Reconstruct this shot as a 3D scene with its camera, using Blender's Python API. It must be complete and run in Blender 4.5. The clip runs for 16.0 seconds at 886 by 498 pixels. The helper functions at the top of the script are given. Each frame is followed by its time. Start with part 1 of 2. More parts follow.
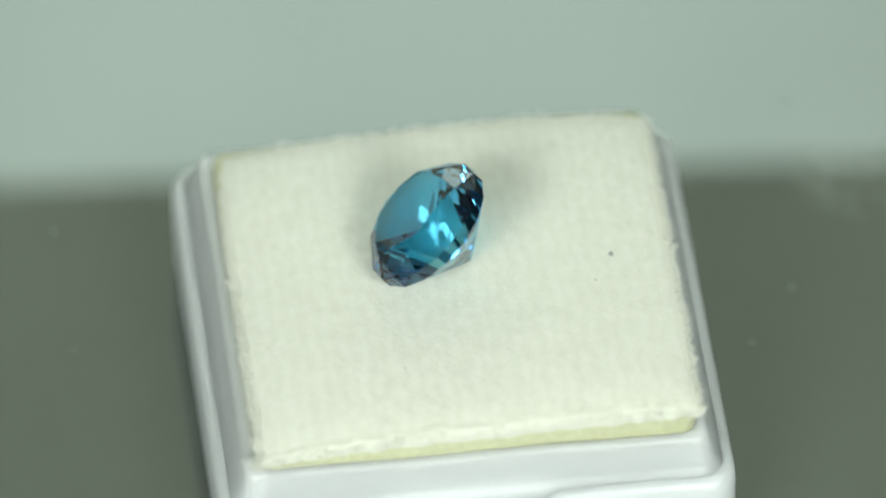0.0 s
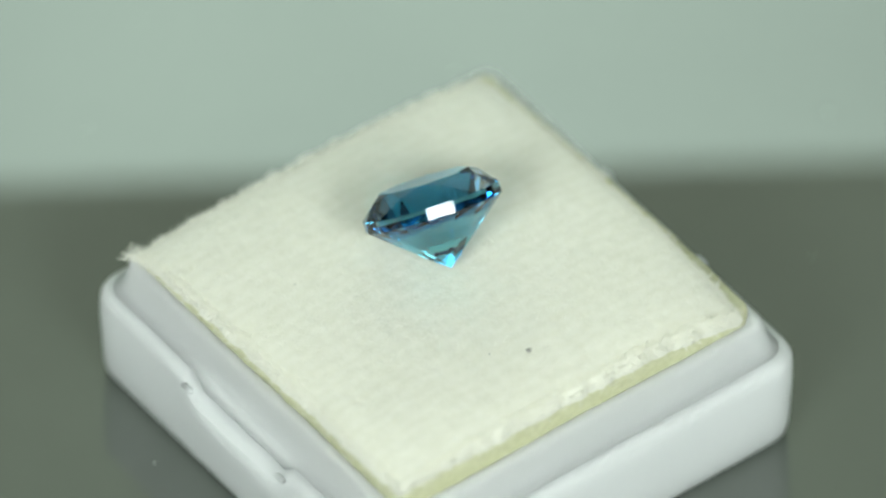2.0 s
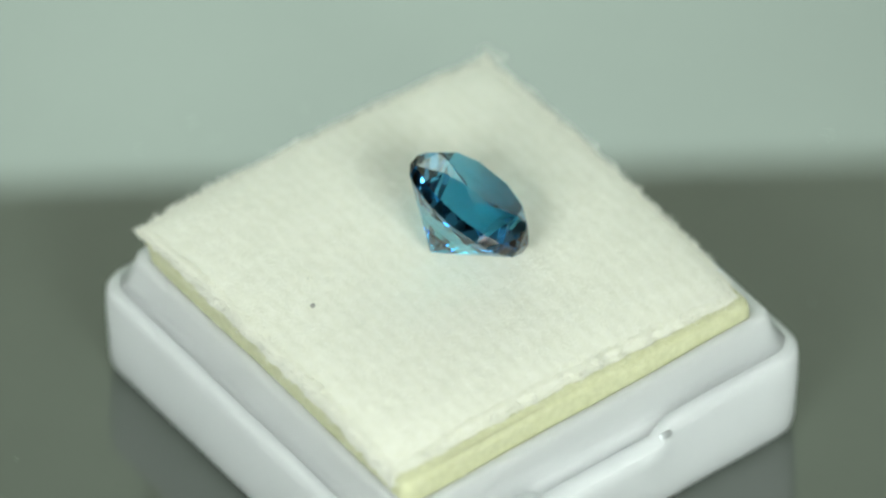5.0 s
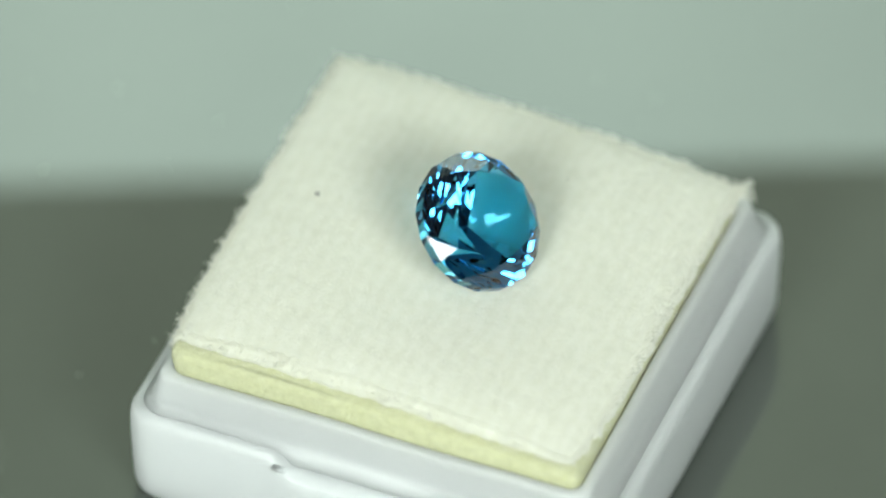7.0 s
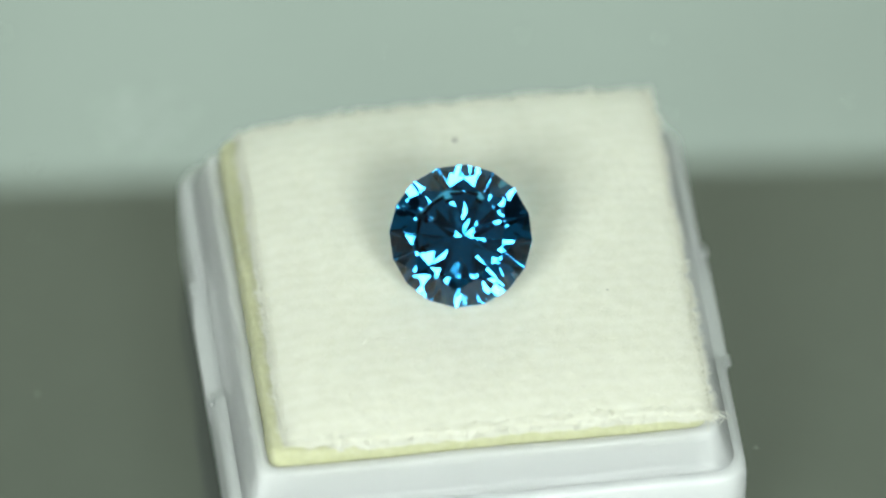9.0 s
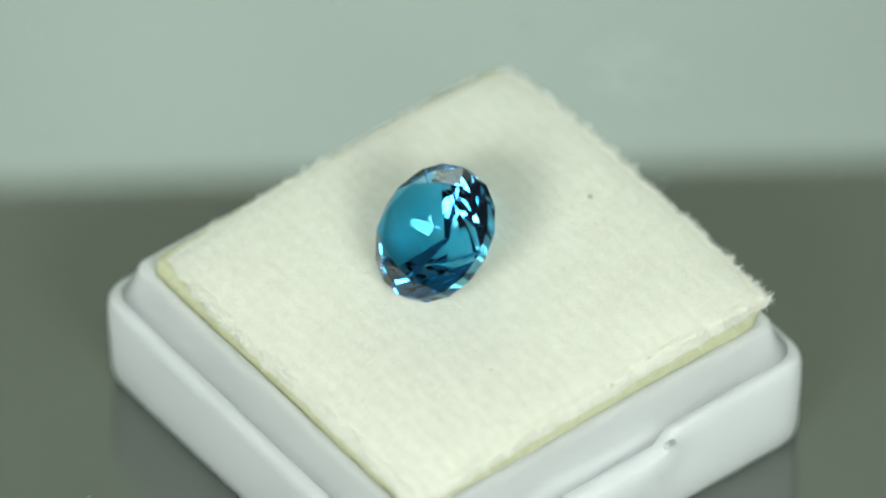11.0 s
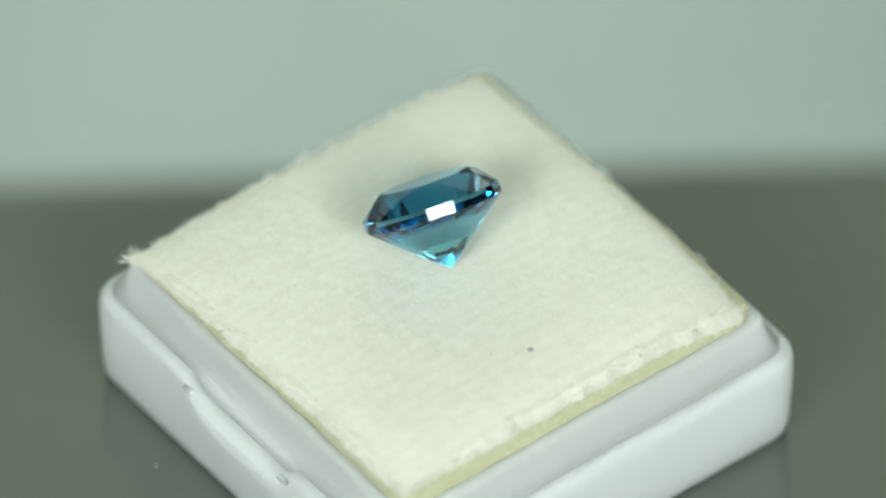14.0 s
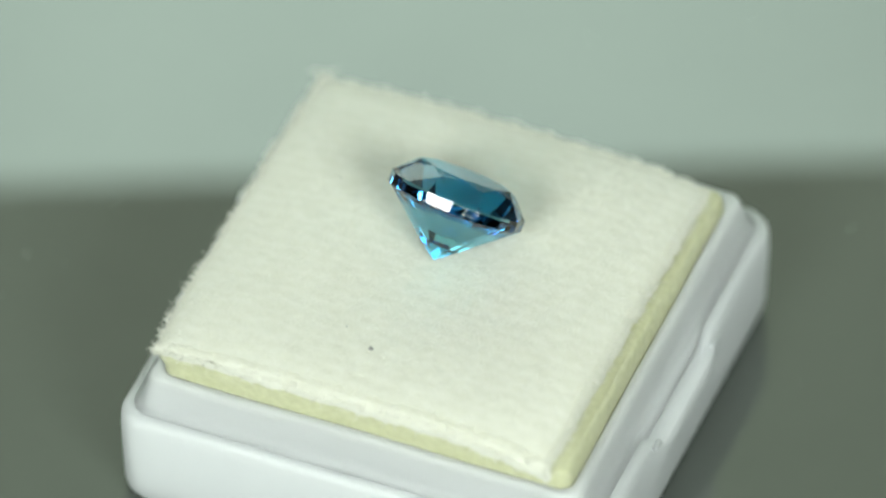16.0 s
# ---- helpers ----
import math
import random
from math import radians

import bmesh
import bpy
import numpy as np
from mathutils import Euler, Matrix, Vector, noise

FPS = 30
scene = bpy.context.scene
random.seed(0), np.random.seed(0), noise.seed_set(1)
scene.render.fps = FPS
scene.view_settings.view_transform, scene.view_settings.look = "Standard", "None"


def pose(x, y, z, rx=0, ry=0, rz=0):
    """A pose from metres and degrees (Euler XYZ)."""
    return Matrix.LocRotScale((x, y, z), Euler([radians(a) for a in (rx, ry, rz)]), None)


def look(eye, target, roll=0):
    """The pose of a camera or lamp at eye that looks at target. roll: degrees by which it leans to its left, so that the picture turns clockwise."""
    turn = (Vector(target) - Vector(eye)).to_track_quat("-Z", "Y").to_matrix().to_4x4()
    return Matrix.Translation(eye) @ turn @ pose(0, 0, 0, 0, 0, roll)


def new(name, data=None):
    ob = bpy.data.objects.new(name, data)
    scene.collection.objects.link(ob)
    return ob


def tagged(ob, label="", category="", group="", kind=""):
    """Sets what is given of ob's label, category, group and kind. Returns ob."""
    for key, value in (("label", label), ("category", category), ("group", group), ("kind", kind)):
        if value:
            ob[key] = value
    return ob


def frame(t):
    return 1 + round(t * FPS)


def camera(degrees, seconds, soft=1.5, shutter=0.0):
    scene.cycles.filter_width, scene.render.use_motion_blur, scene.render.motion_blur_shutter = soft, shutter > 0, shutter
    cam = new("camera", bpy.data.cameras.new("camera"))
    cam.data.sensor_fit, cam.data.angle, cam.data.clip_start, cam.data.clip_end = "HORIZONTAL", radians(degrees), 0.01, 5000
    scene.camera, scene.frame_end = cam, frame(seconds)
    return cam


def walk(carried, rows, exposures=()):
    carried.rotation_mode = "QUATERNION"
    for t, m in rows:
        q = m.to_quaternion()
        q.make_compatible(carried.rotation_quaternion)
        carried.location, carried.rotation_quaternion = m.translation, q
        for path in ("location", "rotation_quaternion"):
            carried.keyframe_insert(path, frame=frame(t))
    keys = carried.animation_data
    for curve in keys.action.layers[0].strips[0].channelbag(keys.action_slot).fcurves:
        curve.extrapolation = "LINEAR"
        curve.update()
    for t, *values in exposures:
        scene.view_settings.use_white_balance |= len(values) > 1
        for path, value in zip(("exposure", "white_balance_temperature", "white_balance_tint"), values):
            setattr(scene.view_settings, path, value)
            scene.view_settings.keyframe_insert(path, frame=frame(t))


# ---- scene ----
MM = 0.001
SPIN = -29.943          # degrees a second, clockwise from above
PAD_Z = 12.2            # top of the fabric over the turntable, millimetres

# ---- camera: a long macro lens on a stand, looking down on the turntable ----
cam = camera(4.5, 16.0, soft=2.2)
PITCH = radians(45.0)
EYE = Vector((-0.54, -468.6, 469.0 + PAD_Z)) * MM
AHEAD = Vector((0.0, math.cos(PITCH), -math.sin(PITCH)))
STAND = look(EYE, EYE + AHEAD, -0.23)
walk(cam, [(0.0, STAND), (16.0, STAND)])
cam.data.dof.use_dof = True
cam.data.dof.focus_distance = 0.660
cam.data.dof.aperture_fstop = 18.0

# ---- light ----
scene.view_settings.exposure = 0.0
world = bpy.data.worlds.new("room_air")
world.use_nodes = True
world.node_tree.nodes["Background"].inputs[0].default_value = (0.80, 0.90, 0.82, 1)
world.node_tree.nodes["Background"].inputs[1].default_value = 0.05
scene.world = world


LAMP_WATTS = 2.02


def area_lamp(name, eye, target, sx, sy, watts, colour):
    data = bpy.data.lights.new(name, "AREA")
    data.shape, data.size, data.size_y, data.energy, data.color = "RECTANGLE", sx, sy, watts, colour
    ob = new(name, data)
    ob.matrix_world = look(eye, target)
    return ob


# two small lamps, one to each side of the lens
area_lamp("lamp_light", (0.183, -0.393, 0.302), (0, 0, 0.015), 0.185, 0.160, LAMP_WATTS, (0.90, 1.0, 0.94))
area_lamp("lamp_light", (-0.190, -0.390, 0.302), (0, 0, 0.015), 0.185, 0.160, LAMP_WATTS, (0.90, 1.0, 0.94))
# wide overhead fill, added unseen to lift the shade on box and pad
area_lamp("fill_light", (0.0, 0.0, 1.55), (0, 0, 0), 2.7, 2.7, 1.6, (0.90, 1.0, 0.95))


# ---- materials ----
def material(name, colour, rough=0.5, metal=0.0, **sockets):
    m = bpy.data.materials.new(name)
    m.use_nodes = True
    b = m.node_tree.nodes["Principled BSDF"]
    b.inputs["Base Color"].default_value = (*colour, 1)
    b.inputs["Roughness"].default_value = rough
    b.inputs["Metallic"].default_value = metal
    for key, value in sockets.items():
        b.inputs[key.replace("_", " ")].default_value = value
    return m


def node(m, kind, **values):
    n = m.node_tree.nodes.new(kind)
    for key, value in values.items():
        n.inputs[key].default_value = value
    return n


def link(m, a, out, b, into):
    m.node_tree.links.new(a.outputs[out], b.inputs[into])


def mottle(m, scale, low, high, detail=4.0, socket="Base Color", seed=0.0):
    """Noise between two colours (or two values) into a socket of the material."""
    b = m.node_tree.nodes["Principled BSDF"]
    c = m.node_tree.nodes.new("ShaderNodeTexCoord")
    shift = node(m, "ShaderNodeMapping")
    shift.inputs["Location"].default_value = (seed, seed * 0.7, 0)
    link(m, c, "Object", shift, "Vector")
    n = node(m, "ShaderNodeTexNoise", Scale=scale, Detail=detail, Roughness=0.6)
    link(m, shift, "Vector", n, "Vector")
    r = m.node_tree.nodes.new("ShaderNodeValToRGB")
    r.color_ramp.elements[0].position, r.color_ramp.elements[1].position = 0.3, 0.7
    lo = low if isinstance(low, tuple) else (low, low, low)
    hi = high if isinstance(high, tuple) else (high, high, high)
    r.color_ramp.elements[0].color, r.color_ramp.elements[1].color = (*lo, 1), (*hi, 1)
    link(m, n, "Fac", r, "Fac")
    link(m, r, "Color", b, socket)
    return n


def relief(m, scale, strength, distance, detail=5.0):
    b = m.node_tree.nodes["Principled BSDF"]
    c = m.node_tree.nodes.new("ShaderNodeTexCoord")
    n = node(m, "ShaderNodeTexNoise", Scale=scale, Detail=detail, Roughness=0.65)
    link(m, c, "Object", n, "Vector")
    p = node(m, "ShaderNodeBump", Strength=strength, Distance=distance)
    link(m, n, "Fac", p, "Height")
    link(m, p, "Normal", b, "Normal")
    return n, p


def fabric_material():
    m = material("brushed_fabric", (0.8, 0.79, 0.70), 0.95, Subsurface_Weight=0.5, Subsurface_Scale=0.0012, Sheen_Weight=0.25, Sheen_Roughness=0.6)
    mottle(m, 900.0, (0.76, 0.75, 0.645), (0.82, 0.81, 0.715))
    b = m.node_tree.nodes["Principled BSDF"]
    c = m.node_tree.nodes.new("ShaderNodeTexCoord")
    ribs = node(m, "ShaderNodeTexWave", Scale=345.0, Distortion=5.0, Detail=5.0)
    ribs.inputs["Detail Scale"].default_value = 2.0
    ribs.bands_direction = "X"
    fuzz = node(m, "ShaderNodeTexNoise", Scale=5200.0, Detail=4.0, Roughness=0.7)
    link(m, c, "Object", ribs, "Vector")
    link(m, c, "Object", fuzz, "Vector")
    one = node(m, "ShaderNodeBump", Strength=0.01, Distance=0.00012)
    two = node(m, "ShaderNodeBump", Strength=0.45, Distance=0.00010)
    link(m, ribs, "Fac", one, "Height")
    old = b.inputs["Base Color"].links[0].from_socket
    # shade between the ribs is put into the colour; their bump is slight
    rib_shade = m.node_tree.nodes.new("ShaderNodeValToRGB")
    rib_shade.color_ramp.elements[0].color, rib_shade.color_ramp.elements[1].color = (0.97, 0.97, 0.955, 1), (1, 1, 1, 1)
    link(m, ribs, "Fac", rib_shade, "Fac")
    mul = m.node_tree.nodes.new("ShaderNodeMix")
    mul.data_type, mul.blend_type = "RGBA", "MULTIPLY"
    mul.inputs["Factor"].default_value = 1.0
    m.node_tree.links.new(old, mul.inputs["A"])
    m.node_tree.links.new(rib_shade.outputs["Color"], mul.inputs["B"])
    m.node_tree.links.new(mul.outputs["Result"], b.inputs["Base Color"])
    link(m, fuzz, "Fac", two, "Height")
    link(m, one, "Normal", two, "Normal")
    link(m, two, "Normal", b, "Normal")
    return m


FABRIC = fabric_material()
FIBRE = material("fabric_fibre", (0.82, 0.81, 0.73), 0.9)
FOAM = material("yellow_foam", (0.72, 0.71, 0.40), 0.95, Subsurface_Weight=0.5, Subsurface_Scale=0.0012)
mottle(FOAM, 1800.0, (0.60, 0.60, 0.37), (0.70, 0.70, 0.46))
relief(FOAM, 4200.0, 0.9, 0.0002)
PLASTIC = material("white_plastic", (0.81, 0.835, 0.85), 0.42, Subsurface_Weight=0.95, Subsurface_Scale=0.0065)
for m in (PLASTIC, FABRIC, FOAM):
    m.node_tree.nodes["Principled BSDF"].inputs["Subsurface Radius"].default_value = (1, 1, 1)
mottle(PLASTIC, 260.0, 0.30, 0.46, socket="Roughness")
relief(PLASTIC, 330.0, 0.10, 0.0003, 2.0)
PLATE = material("dark_polished_plate", (0.09, 0.1, 0.085), 0.03, 0.0, IOR=2.15)
mottle(PLATE, 16.0, (0.053, 0.064, 0.052), (0.073, 0.086, 0.071), 6.0)


def smudge(m, x, y, size):
    """A pale dried smear on the plate, with a ragged shape of its own."""
    nt, b = m.node_tree, m.node_tree.nodes["Principled BSDF"]
    old = b.inputs["Base Color"].links[0].from_socket
    c = nt.nodes.new("ShaderNodeTexCoord")
    far = nt.nodes.new("ShaderNodeVectorMath")
    far.operation = "DISTANCE"
    far.inputs[1].default_value = (x, y, 0)
    nt.links.new(c.outputs["Object"], far.inputs[0])
    near = node(m, "ShaderNodeMapRange")
    near.inputs["From Min"].default_value, near.inputs["From Max"].default_value = size, size * 0.1
    nt.links.new(far.outputs["Value"], near.inputs["Value"])
    n = node(m, "ShaderNodeTexNoise", Scale=420.0, Detail=4.0)
    nt.links.new(c.outputs["Object"], n.inputs["Vector"])
    rag = node(m, "ShaderNodeMapRange")
    rag.inputs["From Min"].default_value, rag.inputs["From Max"].default_value = 0.38, 0.68
    nt.links.new(n.outputs["Fac"], rag.inputs["Value"])
    both = nt.nodes.new("ShaderNodeMath")
    both.operation = "MULTIPLY"
    nt.links.new(near.outputs[0], both.inputs[0])
    nt.links.new(rag.outputs[0], both.inputs[1])
    mix = nt.nodes.new("ShaderNodeMix")
    mix.data_type = "RGBA"
    nt.links.new(both.outputs[0], mix.inputs["Factor"])
    nt.links.new(old, mix.inputs["A"])
    mix.inputs["B"].default_value = (0.15, 0.17, 0.15, 1)
    nt.links.new(mix.outputs["Result"], b.inputs["Base Color"])


smudge(PLATE, 0.0240, 0.0186, 0.0040)
PLATE_SIDE = material("black_plastic", (0.03, 0.03, 0.03), 0.4)
relief(PLATE_SIDE, 900.0, 0.2, 0.0002)
DUST = material("pale_dust", (0.34, 0.36, 0.33), 0.9)
GRIT = material("dark_grit", (0.34, 0.33, 0.31), 0.9)
relief(GRIT, 6000.0, 0.6, 0.00005)


def gem_material():
    """Clear blue stone; light lost inside is put into its surface tint at each entry and turn, paler at the thin rim
    and tip.
    """
    m = bpy.data.materials.new("blue_gemstone")
    m.use_nodes = True
    nt = m.node_tree
    nt.nodes.remove(nt.nodes["Principled BSDF"])
    refr = node(m, "ShaderNodeBsdfRefraction", Roughness=0.0, IOR=STONE_IOR)
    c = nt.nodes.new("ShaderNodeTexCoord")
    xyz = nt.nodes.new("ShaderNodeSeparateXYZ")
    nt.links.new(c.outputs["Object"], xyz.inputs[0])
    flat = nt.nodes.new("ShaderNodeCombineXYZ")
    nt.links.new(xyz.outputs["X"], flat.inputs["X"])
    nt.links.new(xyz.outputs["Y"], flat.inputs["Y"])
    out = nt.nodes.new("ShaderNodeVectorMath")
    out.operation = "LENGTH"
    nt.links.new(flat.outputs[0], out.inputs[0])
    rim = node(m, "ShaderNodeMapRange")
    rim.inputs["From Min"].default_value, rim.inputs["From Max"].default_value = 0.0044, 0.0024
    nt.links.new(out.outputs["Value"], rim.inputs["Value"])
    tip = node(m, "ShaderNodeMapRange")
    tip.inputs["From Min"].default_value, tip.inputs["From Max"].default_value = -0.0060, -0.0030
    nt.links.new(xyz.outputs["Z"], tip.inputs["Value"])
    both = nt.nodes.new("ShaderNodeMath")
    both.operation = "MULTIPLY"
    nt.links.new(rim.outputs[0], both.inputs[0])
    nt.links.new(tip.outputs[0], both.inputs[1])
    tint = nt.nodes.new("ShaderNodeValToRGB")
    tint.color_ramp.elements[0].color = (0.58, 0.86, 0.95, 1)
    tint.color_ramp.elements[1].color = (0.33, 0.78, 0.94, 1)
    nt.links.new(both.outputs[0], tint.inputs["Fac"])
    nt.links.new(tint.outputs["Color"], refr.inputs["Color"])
    gloss = node(m, "ShaderNodeBsdfGlossy", Roughness=0.0)
    fres = node(m, "ShaderNodeFresnel", IOR=STONE_IOR)
    # a faint mirror image keeps its own colour, a full one inside the stone is tinted
    sheen = nt.nodes.new("ShaderNodeValToRGB")
    sheen.color_ramp.elements[0].position, sheen.color_ramp.elements[1].position = 0.35, 0.9
    sheen.color_ramp.elements[0].color = (0.97, 0.97, 1.0, 1)
    sheen.color_ramp.elements[1].color = (0.46, 0.76, 0.98, 1)
    nt.links.new(fres.outputs["Fac"], sheen.inputs["Fac"])
    nt.links.new(sheen.outputs["Color"], gloss.inputs["Color"])
    mix = nt.nodes.new("ShaderNodeMixShader")
    nt.links.new(fres.outputs["Fac"], mix.inputs[0])
    nt.links.new(refr.outputs["BSDF"], mix.inputs[1])
    nt.links.new(gloss.outputs["BSDF"], mix.inputs[2])
    nt.links.new(mix.outputs["Shader"], nt.nodes["Material Output"].inputs["Surface"])
    return m


STONE_IOR = 1.70
GEM = gem_material()
WALL = material("grey_wall_paint", (0.24, 0.255, 0.25), 0.85)
mottle(WALL, 3.0, (0.225, 0.24, 0.235), (0.255, 0.27, 0.265))
relief(WALL, 220.0, 0.15, 0.002)
CEILING = material("ceiling_paint", (0.72, 0.74, 0.71), 0.9)
relief(CEILING, 180.0, 0.15, 0.002)
CARD = material("grey_green_card", (0.60, 0.68, 0.54), 0.9)
mottle(CARD, 7.0, (0.56, 0.59, 0.465), (0.60, 0.685, 0.56), 2.0)
relief(CARD, 400.0, 0.1, 0.001)
DESK = material("desk_laminate", (0.45, 0.44, 0.41), 0.45)
mottle(DESK, 25.0, (0.40, 0.39, 0.36), (0.50, 0.49, 0.46))
FLOOR = material("floor_carpet", (0.18, 0.18, 0.17), 0.95)
mottle(FLOOR, 60.0, (0.14, 0.14, 0.13), (0.22, 0.22, 0.21))


def glowing(name, colour, strength):
    m = bpy.data.materials.new(name)
    m.use_nodes = True
    nt = m.node_tree
    nt.nodes.remove(nt.nodes["Principled BSDF"])
    e = nt.nodes.new("ShaderNodeEmission")
    c = nt.nodes.new("ShaderNodeTexCoord")
    n = nt.nodes.new("ShaderNodeTexNoise")
    n.inputs["Scale"].default_value, n.inputs["Detail"].default_value = 22.0, 1.0
    r = nt.nodes.new("ShaderNodeValToRGB")
    r.color_ramp.elements[0].position, r.color_ramp.elements[1].position = 0.35, 0.65
    r.color_ramp.elements[0].color = (*[v * 0.90 for v in colour], 1)
    r.color_ramp.elements[1].color = (*colour, 1)
    e.inputs["Strength"].default_value = strength
    nt.links.new(c.outputs["Object"], n.inputs["Vector"])
    nt.links.new(n.outputs["Fac"], r.inputs["Fac"])
    nt.links.new(r.outputs["Color"], e.inputs["Color"])
    # uneven glow put into the emission: strongest near the middle, falling off towards both ends
    xyz = nt.nodes.new("ShaderNodeSeparateXYZ")
    nt.links.new(c.outputs["Object"], xyz.inputs[0])
    off = node(m, "ShaderNodeMath")
    off.operation, off.inputs[1].default_value = "ADD", 0.006
    nt.links.new(xyz.outputs["X"], off.inputs[0])
    sq = node(m, "ShaderNodeMath")
    sq.operation = "MULTIPLY"
    nt.links.new(off.outputs[0], sq.inputs[0])
    nt.links.new(off.outputs[0], sq.inputs[1])
    fall = node(m, "ShaderNodeMapRange")
    fall.inputs["From Min"].default_value, fall.inputs["From Max"].default_value = 0.0, 0.0028
    fall.inputs["To Min"].default_value, fall.inputs["To Max"].default_value = strength * 1.07, strength * 0.52
    nt.links.new(sq.outputs[0], fall.inputs["Value"])
    nt.links.new(fall.outputs[0], e.inputs["Strength"])
    nt.links.new(e.outputs["Emission"], nt.nodes["Material Output"].inputs["Surface"])
    return m


GLOW = glowing("lit_diffuser", (0.78, 1.0, 0.86), 3.0)


# ---- mesh helpers ----
def part(name, bm, mat, parent=None, label="", smooth=False):
    """Links a bmesh, in metres, as one mesh object."""
    me = bpy.data.meshes.new(name)
    bmesh.ops.recalc_face_normals(bm, faces=bm.faces)
    bm.to_mesh(me)
    bm.free()
    me.materials.append(mat)
    if smooth:
        me.polygons.foreach_set("use_smooth", [True] * len(me.polygons))
    ob = new(name, me)
    ob.parent = parent
    if label:
        tagged(ob, label)
    return ob


def empty(name):
    ob = new(name)
    ob.empty_display_size = 0.01
    return ob


def box_mesh(sx, sy, sz, bevel=0.0, at=(0, 0, 0)):
    bm = bmesh.new()
    bmesh.ops.create_cube(bm, size=1.0)
    bmesh.ops.scale(bm, vec=(sx, sy, sz), verts=bm.verts)
    bmesh.ops.translate(bm, vec=at, verts=bm.verts)
    if bevel:
        bmesh.ops.bevel(bm, geom=bm.edges[:], offset=bevel, segments=3, affect="EDGES", profile=0.5)
    return bm


def ring_points(half, radius, side=28, corner=8):
    """A rounded square, anticlockwise from the middle of its +x side, as (x, y)."""
    flat = half - radius
    out = []
    for k in range(4):
        a = k * math.pi / 2
        ca, sa = math.cos(a), math.sin(a)
        local = [(half, -flat + 2 * flat * i / side) for i in range(side)]
        local += [(flat + radius * math.cos(j / corner * math.pi / 2), flat + radius * math.sin(j / corner * math.pi / 2)) for j in range(corner)]
        out += [(x * ca - y * sa, x * sa + y * ca) for x, y in local]
    return out


def sweep(profile, shape=None, cap_first=False, cap_last=False):
    """Skins rounded-square rings (half, radius, z in millimetres). shape(x, y, z) may move a point."""
    bm = bmesh.new()
    rows = []
    for half, radius, z in profile:
        row = []
        for x, y in ring_points(half, radius):
            p = shape(x, y, z) if shape else (x, y, z)
            row.append(bm.verts.new(Vector(p) * MM))
        rows.append(row)
    n = len(rows[0])
    for a, b in zip(rows, rows[1:]):
        for i in range(n):
            bm.faces.new((a[i], a[(i + 1) % n], b[(i + 1) % n], b[i]))
    if cap_first:
        bm.faces.new(rows[0])
    if cap_last:
        bm.faces.new(rows[-1])
    return bm


def lathe(profile, steps=96):
    """Turns (radius, z) in millimetres round z; a radius of 0 closes the end."""
    bm = bmesh.new()
    rows = []
    for r, z in profile:
        if r == 0:
            rows.append([bm.verts.new((0, 0, z * MM))])
        else:
            rows.append([bm.verts.new((r * MM * math.cos(2 * math.pi * i / steps), r * MM * math.sin(2 * math.pi * i / steps), z * MM)) for i in range(steps)])
    for a, b in zip(rows, rows[1:]):
        for i in range(steps):
            j = (i + 1) % steps
            quad = [a[0]] if len(a) == 1 else [a[i], a[j]]
            quad += [b[0]] if len(b) == 1 else [b[j], b[i]]
            bm.faces.new(quad)
    return bm


# ---- the room ----
def build_room():
    tagged(part("floor", box_mesh(3.4, 3.4, 0.1, at=(0, 0, -0.85)), FLOOR), "dark grey carpet floor of the room", "floor", kind="structure")
    tagged(part("ceiling", box_mesh(3.4, 3.4, 0.1, at=(0, 0, 1.65)), CEILING), "off-white painted ceiling", "ceiling", kind="structure")
    for name, sx, sy, x, y in (("wall_north", 3.4, 0.1, 0, 1.65), ("wall_south", 3.4, 0.1, 0, -1.65), ("wall_east", 0.1, 3.2, 1.65, 0), ("wall_west", 0.1, 3.2, -1.65, 0)):
        tagged(part(name, box_mesh(sx, sy, 2.4, at=(x, y, 0.4)), WALL), "plain grey painted wall", "wall", kind="structure")
    desk = tagged(empty("desk"), "grey laminate desk under the turntable", "desk")
    desk.location = (0, 0, -0.80)
    part("desktop", box_mesh(1.2, 0.8, 0.03, 0.003, (0, 0, 0.745)), DESK, desk)
    for x in (-0.55, 0.55):
        for y in (-0.35, 0.35):
            part("leg", box_mesh(0.05, 0.05, 0.73, 0.003, (x, y, 0.365)), DESK, desk)


# ---- a lit diffuser panel behind the turntable, mirrored in its plate ----
def build_panel(mat, m, width, low, high, label):
    """A glowing sheet between two heights, in metres, on two feet; its front looks to -y."""
    panel = tagged(empty("light_panel"), label, "light panel")
    panel.matrix_world = m
    tall, mid = high - low, (high + low) / 2
    part("diffuser", box_mesh(width, 0.004, tall, 0.001, (0, 0, mid)), mat, panel)
    part("frame", box_mesh(width + 0.004, 0.010, tall, 0.002, (0, 0.0075, mid - 0.0005)), PLATE_SIDE, panel)
    for x in (-0.4 * width, 0.4 * width):
        part("foot", box_mesh(0.012, 0.03, low + 0.01, 0.001, (x, 0.0278, low / 2 + 0.005)), PLATE_SIDE, panel)
    return panel


def build_card(m):
    """A plain card added unseen behind the panel; mirrored above it, it lightens the plate."""
    card = tagged(empty("reflection_card"), "plain grey-green card added unseen behind the panel to lighten the plate's reflection", "card")
    card.matrix_world = m
    part("sheet", box_mesh(0.44, 0.003, 0.29, 0.0005, (0, 0, 0.145)), CARD, card)
    for x in (-0.09, 0.09):
        part("foot", box_mesh(0.02, 0.06, 0.004, 0.0005, (x, 0.0325, 0.002)), CARD, card)
    return card


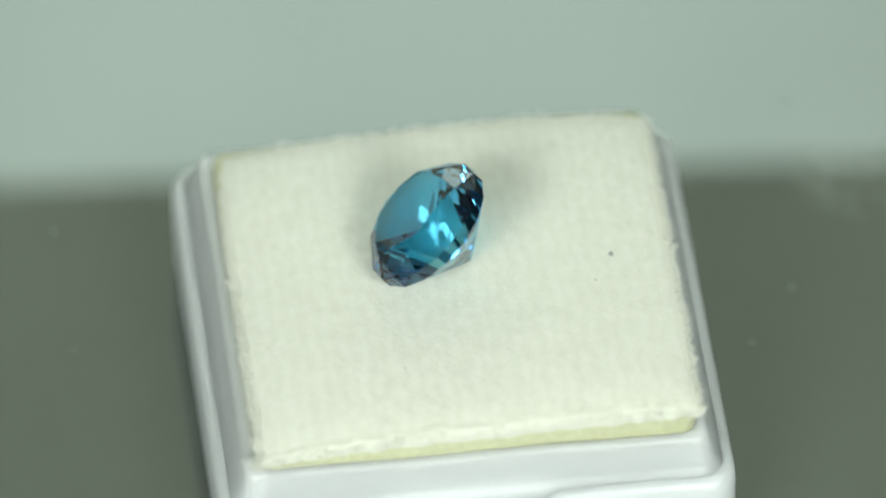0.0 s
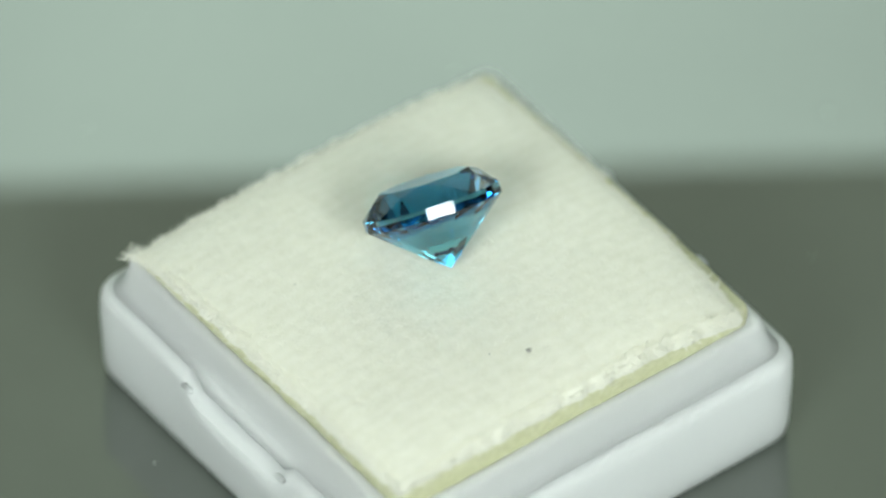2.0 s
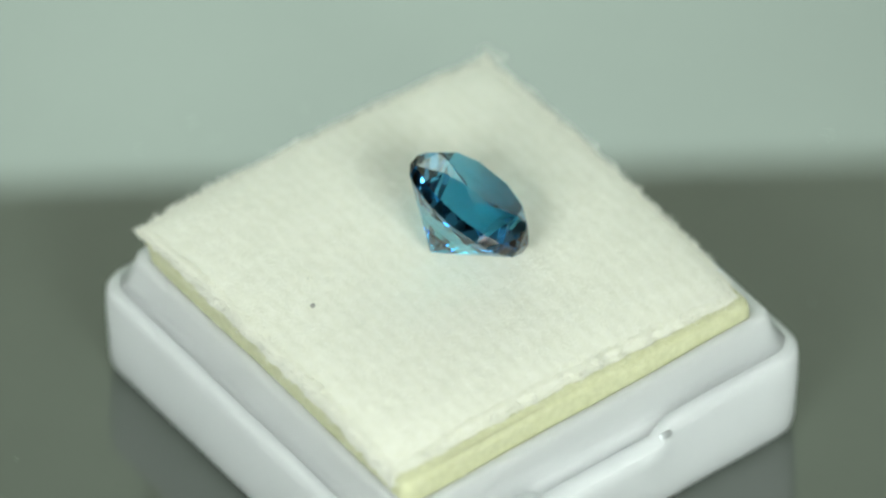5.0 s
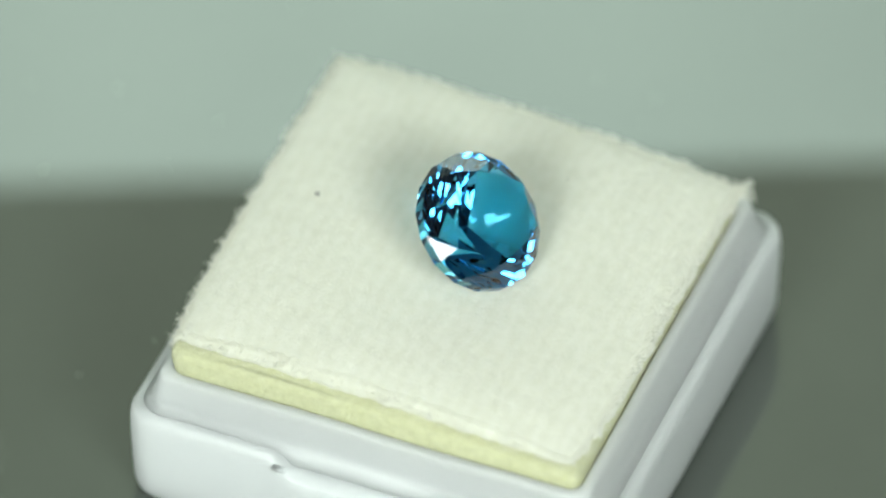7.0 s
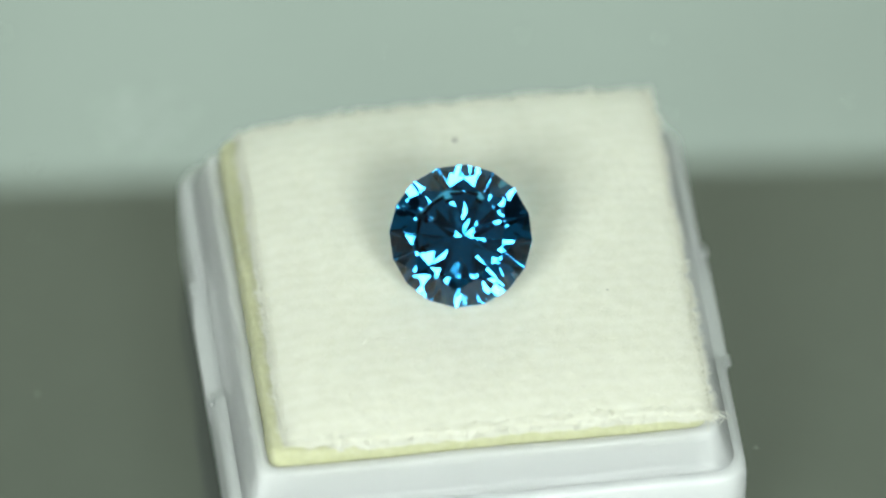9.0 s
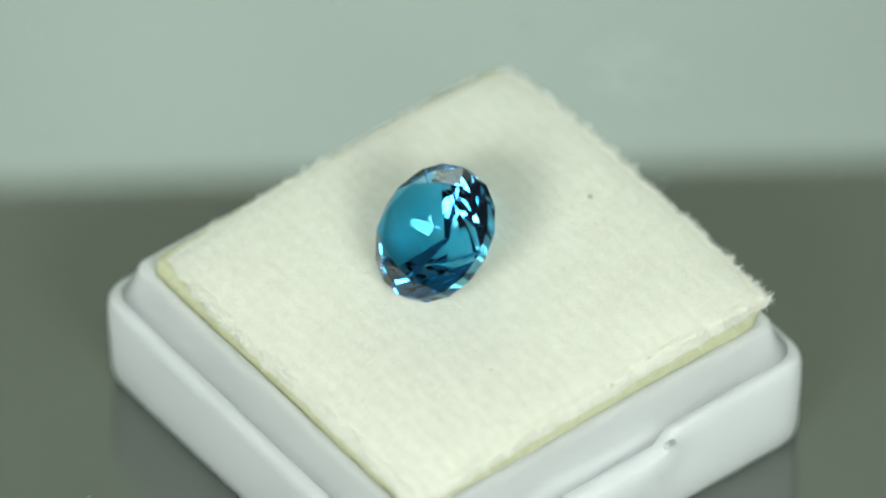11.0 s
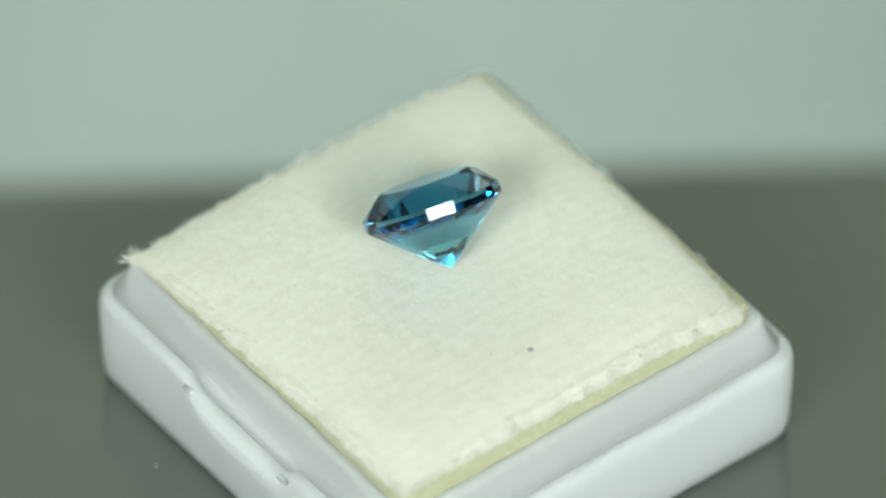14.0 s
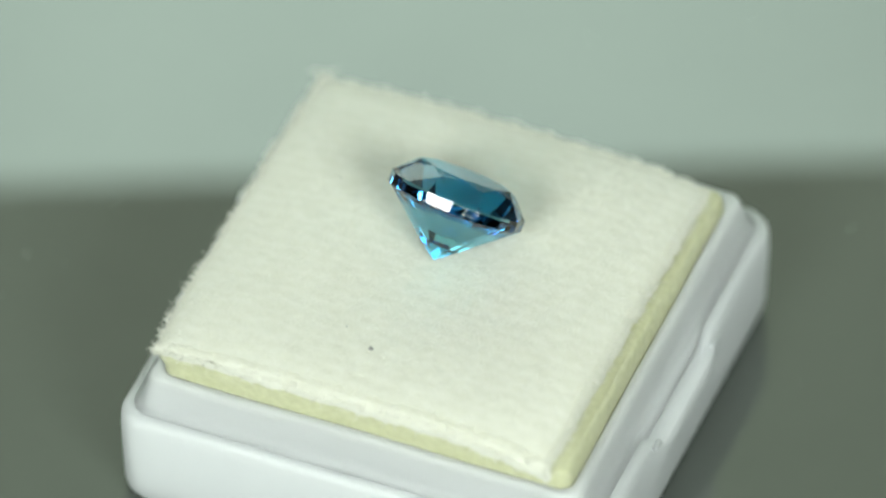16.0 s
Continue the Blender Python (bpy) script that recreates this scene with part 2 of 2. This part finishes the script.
# ---- turntable ----
def build_turntable():
    table = tagged(empty("turntable"), "round turntable with a dusty dark mirror-polished plate", "turntable")
    part("plate", lathe([(0, -3), (47, -3), (48, -2.4), (48, -0.6), (47.4, 0), (0, 0)], 160), PLATE, table)
    part("drum", lathe([(0, -40), (39, -40), (41, -38), (41, -4), (39, -3.02), (0, -3.02)]), PLATE_SIDE, table)
    rnd = random.Random(5)
    bm = bmesh.new()
    for i in range(48):
        a, r = rnd.uniform(0, 2 * math.pi), math.sqrt(rnd.uniform(0.03, 1)) * 46
        s = rnd.choice((0.04, 0.05, 0.06, 0.08, 0.11)) * rnd.uniform(0.7, 1.2)
        m = pose(r * math.cos(a) * MM, r * math.sin(a) * MM, 0.3 * s * MM, rnd.uniform(0, 20), rnd.uniform(0, 20), rnd.uniform(0, 360))
        m = m @ Matrix.Diagonal((s * MM * rnd.uniform(0.7, 1.8), s * MM, s * MM * 0.5, 1))
        bmesh.ops.create_icosphere(bm, subdivisions=1, radius=1.0, matrix=m)
    tagged(part("dust", bm, DUST, table, "fine pale dust grains"), kind="stuff")
    return table


# ---- gem box ----
def notch(x, y):
    """How far a point lies within the finger notch in the middle of the +y and -y sides, 0 to 1."""
    if abs(y) < 11.5:
        return 0.0
    d = abs(x - 0.4 * (1 if y > 0 else -1))
    return min(1.0, max(0.0, (4.7 - d) / 0.5))


def build_gem_box():
    box = tagged(empty("gem_box"), "square white plastic gem box base with stepped rim, lid removed", "gem box")

    def lip(x, y, z):
        k = notch(x, y)
        if z > 6.0:
            z -= 0.95 * k * min(1.0, (z - 6.0) / 1.0)
        if z > 4.6:
            y += math.copysign(0.28 * k, y)
        if z > 3:
            z -= 0.3
        wob = 0.03 * math.sin(x * 0.7 + 1.1) + 0.03 * math.sin(y * 0.6)
        return (x, y, z + (wob if z > 1 else 0))

    body = [(13.8, 1.3, 0.0), (14.4, 1.6, 0.0), (14.75, 1.75, 0.15), (14.97, 1.8, 0.5), (15.06, 1.8, 1.1), (15.12, 1.8, 3.4), (15.16, 1.8, 4.8), (15.16, 1.8, 6.2),
            (15.12, 1.8, 6.75), (14.98, 1.75, 7.05), (14.74, 1.7, 7.22), (14.3, 1.7, 7.3), (13.6, 1.5, 7.3), (12.75, 1.2, 7.3), (12.75, 1.2, 1.6)]
    part("body", sweep(body, lip, True, True), PLASTIC, box, smooth=True)

    def wave(x, y, z):
        return (x, y, z - 0.3 - 0.6 * max(0.0, min(1.0, (z - 7.6) / 2.2)) + (0.05 * math.sin(x * 0.45) + 0.05 * math.cos(y * 0.4) if z > 9 else 0))

    rim = [(12.76, 0.8, 5.0), (14.45, 1.5, 5.0), (14.45, 1.45, 7.33), (14.22, 1.3, 7.45), (14.02, 1.15, 7.75), (13.88, 1.05, 8.2), (13.76, 0.98, 8.8), (13.66, 0.95, 9.6), (13.56, 0.9, 10.0), (13.40, 0.85, 10.18), (13.1, 0.8, 10.22), (12.9, 0.8, 10.1), (12.78, 0.8, 9.8), (12.76, 0.8, 5.0)]
    part("rim", sweep(rim, wave), PLASTIC, box, smooth=True)
    for s in (-1, 1):
        for e in (-4.6, 4.6):
            nub = box_mesh(0.9, 0.4, 0.36, 0.16, (e + 0.4 * s, 15.27 * s, 6.35))
            bmesh.ops.scale(nub, vec=(MM, MM, MM), verts=nub.verts)
            part("catch", nub, PLASTIC, box, smooth=True)
    return box


# ---- pad ----
FAB_X, FAB_Y = (-12.7, 13.1), (-13.15, 12.4)


def corner_droop(u, v):
    """How far the pad sags at the corner between its +x and +y sides."""
    return 0.62 * (max(0.0, u) * max(0.0, v)) ** 2.5


def fabric_edge(side, s):
    """Height over the turntable of the fabric's lower edge; side 0 to 3 is +x, +y, -x, -y; s runs from -1 to 1."""
    base = (10.98 - 0.30 * s, 11.22, 11.10, 11.10)[side]
    if side < 2:
        base -= corner_droop(*((1, s), (s, 1))[side])
    return base - 0.58 + 0.08 * math.sin(3.1 * s + side) + 0.10 * noise.noise(Vector((s * 14, side * 5.0, 1.0))) + 0.09 * noise.noise(Vector((s * 40, side * 5.0, 6.0))) - 0.25 * abs(s) ** 5


def fabric_point(u, v):
    """A point of the fabric's upper face, u and v from -1 to 1, in millimetres."""
    cx, hx = (FAB_X[0] + FAB_X[1]) / 2, (FAB_X[1] - FAB_X[0]) / 2
    cy, hy = (FAB_Y[0] + FAB_Y[1]) / 2, (FAB_Y[1] - FAB_Y[0]) / 2
    x, y = cx + u * hx, cy + v * hy
    # cut short along +y, and a little skewed along -x
    y -= (0.62 + 0.13 * u) * max(0.0, v) ** 3
    x += 0.40 * max(0.0, v) ** 2 * max(0.0, -u) ** 3
    edge = max(abs(u), abs(v))
    z = PAD_Z - 0.55 * (u ** 4 + v ** 4) - 0.18 * edge ** 16 - 0.08 * edge ** 60 - corner_droop(u, v) - 0.22 * max(0.0, -u) ** 2
    z += 0.07 * noise.noise(Vector((x * 0.22, y * 0.22, 3.0))) + 0.025 * noise.noise(Vector((x * 1.1, y * 1.1, 7.0))) + 0.018 * noise.noise(Vector((x * 2.6, y * 2.6, 2.0)))
    jag = 0.10 * edge ** 40
    x += jag * noise.noise(Vector((y * 1.1, 4.0, x * 0.1))) * 1.6
    y += jag * noise.noise(Vector((x * 1.1, 9.0, y * 0.1))) * 1.6
    return x, y, z


def hair(verts, faces, at, way, length, radius, rnd):
    """A short bent fibre of three sides."""
    side = way.orthogonal().normalized()
    up = way.cross(side)
    bend = (side * rnd.uniform(-1, 1) + up * rnd.uniform(-1, 1)) * 0.45
    base = len(verts)
    for k, (f, r) in enumerate(((0.0, 1.0), (0.55, 0.8))):
        mid = at + way * length * f + bend * length * f * f
        for j in range(3):
            a = j * 2.094
            verts.append(mid + (side * math.cos(a) + up * math.sin(a)) * radius * r)
    verts.append(at + way * length + bend * length)
    for j in range(3):
        k = (j + 1) % 3
        faces.append((base + j, base + k, base + 3 + k, base + 3 + j))
        faces.append((base + 3 + j, base + 3 + k, base + 6))


def build_pad():
    pad = tagged(empty("foam_pad"), "cream brushed fabric pad on yellow foam filling the box", "pad")
    n = 150
    bm = bmesh.new()
    grid = [[bm.verts.new(Vector(fabric_point(-1 + 2 * i / n, -1 + 2 * j / n)) * MM) for j in range(n + 1)] for i in range(n + 1)]
    for i in range(n):
        for j in range(n):
            bm.faces.new((grid[i][j], grid[i + 1][j], grid[i + 1][j + 1], grid[i][j + 1]))
    border = [(n, j, 0, -1 + 2 * j / n) for j in range(n)] + [(i, n, 1, -1 + 2 * i / n) for i in range(n, 0, -1)]
    border += [(0, j, 2, -1 + 2 * j / n) for j in range(n, 0, -1)] + [(i, 0, 3, -1 + 2 * i / n) for i in range(n)]
    outer, lower, hem, inner = [], [], [], []
    for i, j, side, s in border:
        v = grid[i][j]
        outer.append(v)
        z = fabric_edge(side, s)
        mid = Vector((v.co.x / MM, v.co.y / MM, 0))
        flare = 1.004 if side in (0, 3) else 1.013
        lower.append(bm.verts.new(Vector((mid.x * flare, mid.y * flare, z)) * MM))
        hem.append(bm.verts.new(Vector((mid.x * flare, mid.y * flare, z)) * MM))
        inner.append(bm.verts.new(Vector((mid.x * 0.93, mid.y * 0.93, z + 0.15)) * MM))
    k = len(outer)
    for a, b in ((outer, lower), (hem, inner)):
        for i in range(k):
            j = (i + 1) % k
            bm.faces.new((a[i], a[j], b[j], b[i]))
    part("fabric_top", bm, FABRIC, pad, "cream brushed fabric with frayed edges", True)

    def soft(x, y, z):
        g = 0.10 * noise.noise(Vector((x * 0.8, y * 0.8, z))) + 0.05 * noise.noise(Vector((x * 3, y * 3, z)))
        sag = corner_droop(x / 12.7, y / 12.7) * min(1.0, max(0.0, (z - 9.0) / 1.5))
        brim = min(1.0, max(0.0, (z - 10.1) / 0.3))
        return (x * (1 + g / 13) + (0.30 * brim if x > 0 else 0.0), y * (1 + g / 13) - (0.38 * brim if y < 0 else 0.0), z - 0.85 - sag)

    foam = [(12.2, 0.9, 2.0), (12.5, 0.9, 4.0), (12.78, 0.9, 9.0), (12.8, 0.8, 10.2), (12.76, 0.7, 10.9), (12.66, 0.6, 11.4), (12.45, 0.5, 11.6)]
    part("foam", sweep(foam, soft, True, True), FOAM, pad, "pale yellow foam layer", True)

    rnd = random.Random(11)
    verts, faces = [], []
    for i in range(16000):
        u, v = rnd.uniform(-0.99, 0.99), rnd.uniform(-0.99, 0.99)
        way = Vector((rnd.uniform(-1, 1), rnd.uniform(-1, 1), rnd.uniform(0.15, 0.8))).normalized()
        hair(verts, faces, Vector(fabric_point(u, v)) * MM, way, rnd.uniform(0.12, 0.34) * MM, 0.010 * MM, rnd)
    for i in range(8000):
        side, s = rnd.randrange(4), rnd.uniform(-1, 1)
        u, v = ((1, s), (s, 1), (-1, s), (s, -1))[side]
        p = Vector(fabric_point(u, v))
        f = rnd.random()
        p.z = p.z * (1 - f) + fabric_edge(side, s) * f
        out = Vector(((1, 0, 0), (0, 1, 0), (-1, 0, 0), (0, -1, 0))[side])
        way = (out * rnd.uniform(0.3, 1.2) + Vector((rnd.uniform(-1, 1), rnd.uniform(-1, 1), rnd.uniform(-0.6, 0.9)))).normalized()
        hair(verts, faces, p * MM, way, rnd.choice((0.2, 0.3, 0.4, 0.5, 0.65)) * rnd.uniform(0.7, 1.1) * MM, 0.012 * MM, rnd)
    for i in range(6000):
        side, s = rnd.randrange(4), rnd.uniform(-1, 1)
        e = rnd.uniform(0.968, 1.0)
        u, v = ((e, s), (s, e), (-e, s), (s, -e))[side]
        out = Vector(((1, 0, 0), (0, 1, 0), (-1, 0, 0), (0, -1, 0))[side])
        way = (out * rnd.uniform(-0.2, 0.9) + Vector((rnd.uniform(-0.7, 0.7), rnd.uniform(-0.7, 0.7), rnd.uniform(0.4, 1.0)))).normalized()
        hair(verts, faces, Vector(fabric_point(u, v)) * MM, way, rnd.uniform(0.15, 0.4) * MM, 0.011 * MM, rnd)
    # loose clumps that stand out along the cut edges
    for i in range(70):
        side, s = rnd.randrange(4), rnd.uniform(-1, 1)
        u, v = ((1, s), (s, 1), (-1, s), (s, -1))[side]
        out = Vector(((1, 0, 0), (0, 1, 0), (-1, 0, 0), (0, -1, 0))[side])
        root = Vector(fabric_point(u, v)) + Vector((0, 0, rnd.uniform(-0.35, 0.0)))
        lean = (out * rnd.uniform(0.3, 1.0) + Vector((rnd.uniform(-0.6, 0.6), rnd.uniform(-0.6, 0.6), rnd.uniform(0.1, 1.0)))).normalized()
        size = rnd.uniform(0.25, 0.62)
        for j in range(16):
            p = root + Vector((rnd.gauss(0, 0.12), rnd.gauss(0, 0.12), rnd.gauss(0, 0.06)))
            way = (lean + Vector((rnd.gauss(0, 0.45), rnd.gauss(0, 0.45), rnd.gauss(0, 0.45)))).normalized()
            hair(verts, faces, p * MM, way, size * rnd.uniform(0.6, 1.1) * MM, 0.019 * MM, rnd)
    # the frayed tuft at one corner
    for i in range(60):
        p = Vector(fabric_point(-1, -1)) + Vector((rnd.gauss(0, 0.3), rnd.gauss(0, 0.3), rnd.uniform(-0.4, 0.1)))
        way = Vector((rnd.uniform(-1.4, 0.4), rnd.uniform(-1.4, 0.4), rnd.uniform(-0.1, 1.3))).normalized()
        hair(verts, faces, p * MM, way, rnd.uniform(0.3, 0.8) * MM, 0.026 * MM, rnd)
    me = bpy.data.meshes.new("fuzz")
    me.from_pydata(verts, [], faces)
    me.materials.append(FIBRE)
    ob = new("fuzz", me)
    ob.parent = pad
    tagged(ob, "fine loose fabric fibres", kind="stuff")

    for x, y, s in ((9.48, -1.0, 0.15), (8.3, -3.0, 0.05), (-3.6, -8.3, 0.05)):
        bm = bmesh.new()
        bmesh.ops.create_icosphere(bm, subdivisions=2, radius=s * MM)
        for w in bm.verts:
            w.co *= 1 + 0.35 * noise.noise(w.co * 9000)
            w.co.z *= 0.7
        bmesh.ops.translate(bm, vec=Vector((x, y, fabric_point(x / 12.9, y / 12.8)[2] + 0.4 * s)) * MM, verts=bm.verts)
        part("speck", bm, GRIT, pad, "tiny dark speck of grit")
    return pad


# ---- gemstone: a round brilliant, girdle centre at its origin, table towards +z ----
def build_gem():
    R, half, crown, depth, table = 4.19, 0.34, 1.29, 3.44, 0.655
    top_z = half + crown

    def ring(r, first, z, count=8):
        return [Vector((r * math.cos(radians(first + 360 / count * i)), r * math.sin(radians(first + 360 / count * i)), z)) * MM for i in range(count)]

    tab = ring(R * table, 22.5, top_z)
    g_up, g_lo = ring(R, 0, half, 16), ring(R, 0, -half, 16)
    # the star tips lie in the planes of the kite facets
    tip = table + 0.42 * (1 - table)
    star = ring(R * tip, 0, half + crown * (1 - tip * math.cos(radians(22.5))) / (1 - table))
    low = ring(R * 0.24, 0, -half - depth * 0.782)
    culet = Vector((0, 0, -(half + depth))) * MM
    crown_f, pav_f = [], []
    for i in range(8):
        a, b = tab[(i - 1) % 8], tab[i]
        g0, gm, gp = g_up[2 * i], g_up[(2 * i - 1) % 16], g_up[(2 * i + 1) % 16]
        nxt = star[(i + 1) % 8]
        crown_f += [(a, b, star[i]), (star[i], g0, gm), (star[i], gp, g0), (b, star[i], gp), (b, gp, nxt)]
        g0, gm, gp = g_lo[2 * i], g_lo[(2 * i - 1) % 16], g_lo[(2 * i + 1) % 16]
        pav_f += [(low[i], g0, gm), (low[i], gp, g0), (gp, low[i], culet), (gp, culet, low[(i + 1) % 8])]
    girdle_f = [(g_up[i], g_up[(i + 1) % 16], g_lo[(i + 1) % 16], g_lo[i]) for i in range(16)]

    gem = tagged(empty("gemstone"), "round brilliant-cut blue gemstone tilted on its side facets", "gemstone")
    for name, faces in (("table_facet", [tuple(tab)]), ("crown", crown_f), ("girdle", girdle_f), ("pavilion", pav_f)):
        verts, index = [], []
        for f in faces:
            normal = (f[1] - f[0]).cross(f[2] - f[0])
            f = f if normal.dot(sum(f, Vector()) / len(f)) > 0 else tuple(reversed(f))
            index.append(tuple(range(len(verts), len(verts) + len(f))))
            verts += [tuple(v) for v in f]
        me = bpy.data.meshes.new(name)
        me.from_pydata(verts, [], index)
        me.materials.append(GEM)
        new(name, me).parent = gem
    return gem


build_room()
build_panel(GLOW, pose(0, 0.065, -0.04, 0, 2.1, 0), 0.15, 0.0660, 0.0837, "low white diffuser panel glowing behind the turntable")
build_card(pose(0, 0.205, -0.04))
turntable = build_turntable()
gem_box = build_gem_box()
foam_pad = build_pad()
gemstone = build_gem()

BOX_POSE = pose(-0.15 * MM, -0.40 * MM, 0, 0, 0, 6.8)
# the pad sits a little askew, higher on its +x side
PAD_POSE = BOX_POSE @ pose(0, 0, 0.0109, 0, -2.4, 0) @ pose(0, 0, -0.011)
TILT, LEAN = 42.3, 175.95
FACET = -1.5
GEM_POSE = pose(-1.46 * MM, -0.50 * MM, (2.91 + PAD_Z) * MM, 0, 0, LEAN) @ pose(0, 0, 0, 0, TILT, 0) @ pose(0, 0, 0, 0, 0, FACET)


def motions():
    """The turntable turns steadily and carries the box, its pad and the stone."""
    times = [i * 0.5 for i in range(33)]
    for ob, rest in ((turntable, pose(0, 0, 0)), (gem_box, BOX_POSE), (foam_pad, PAD_POSE), (gemstone, GEM_POSE)):
        walk(ob, [(t, pose(0, 0, 0, 0, 0, SPIN * t) @ rest) for t in times])


motions()
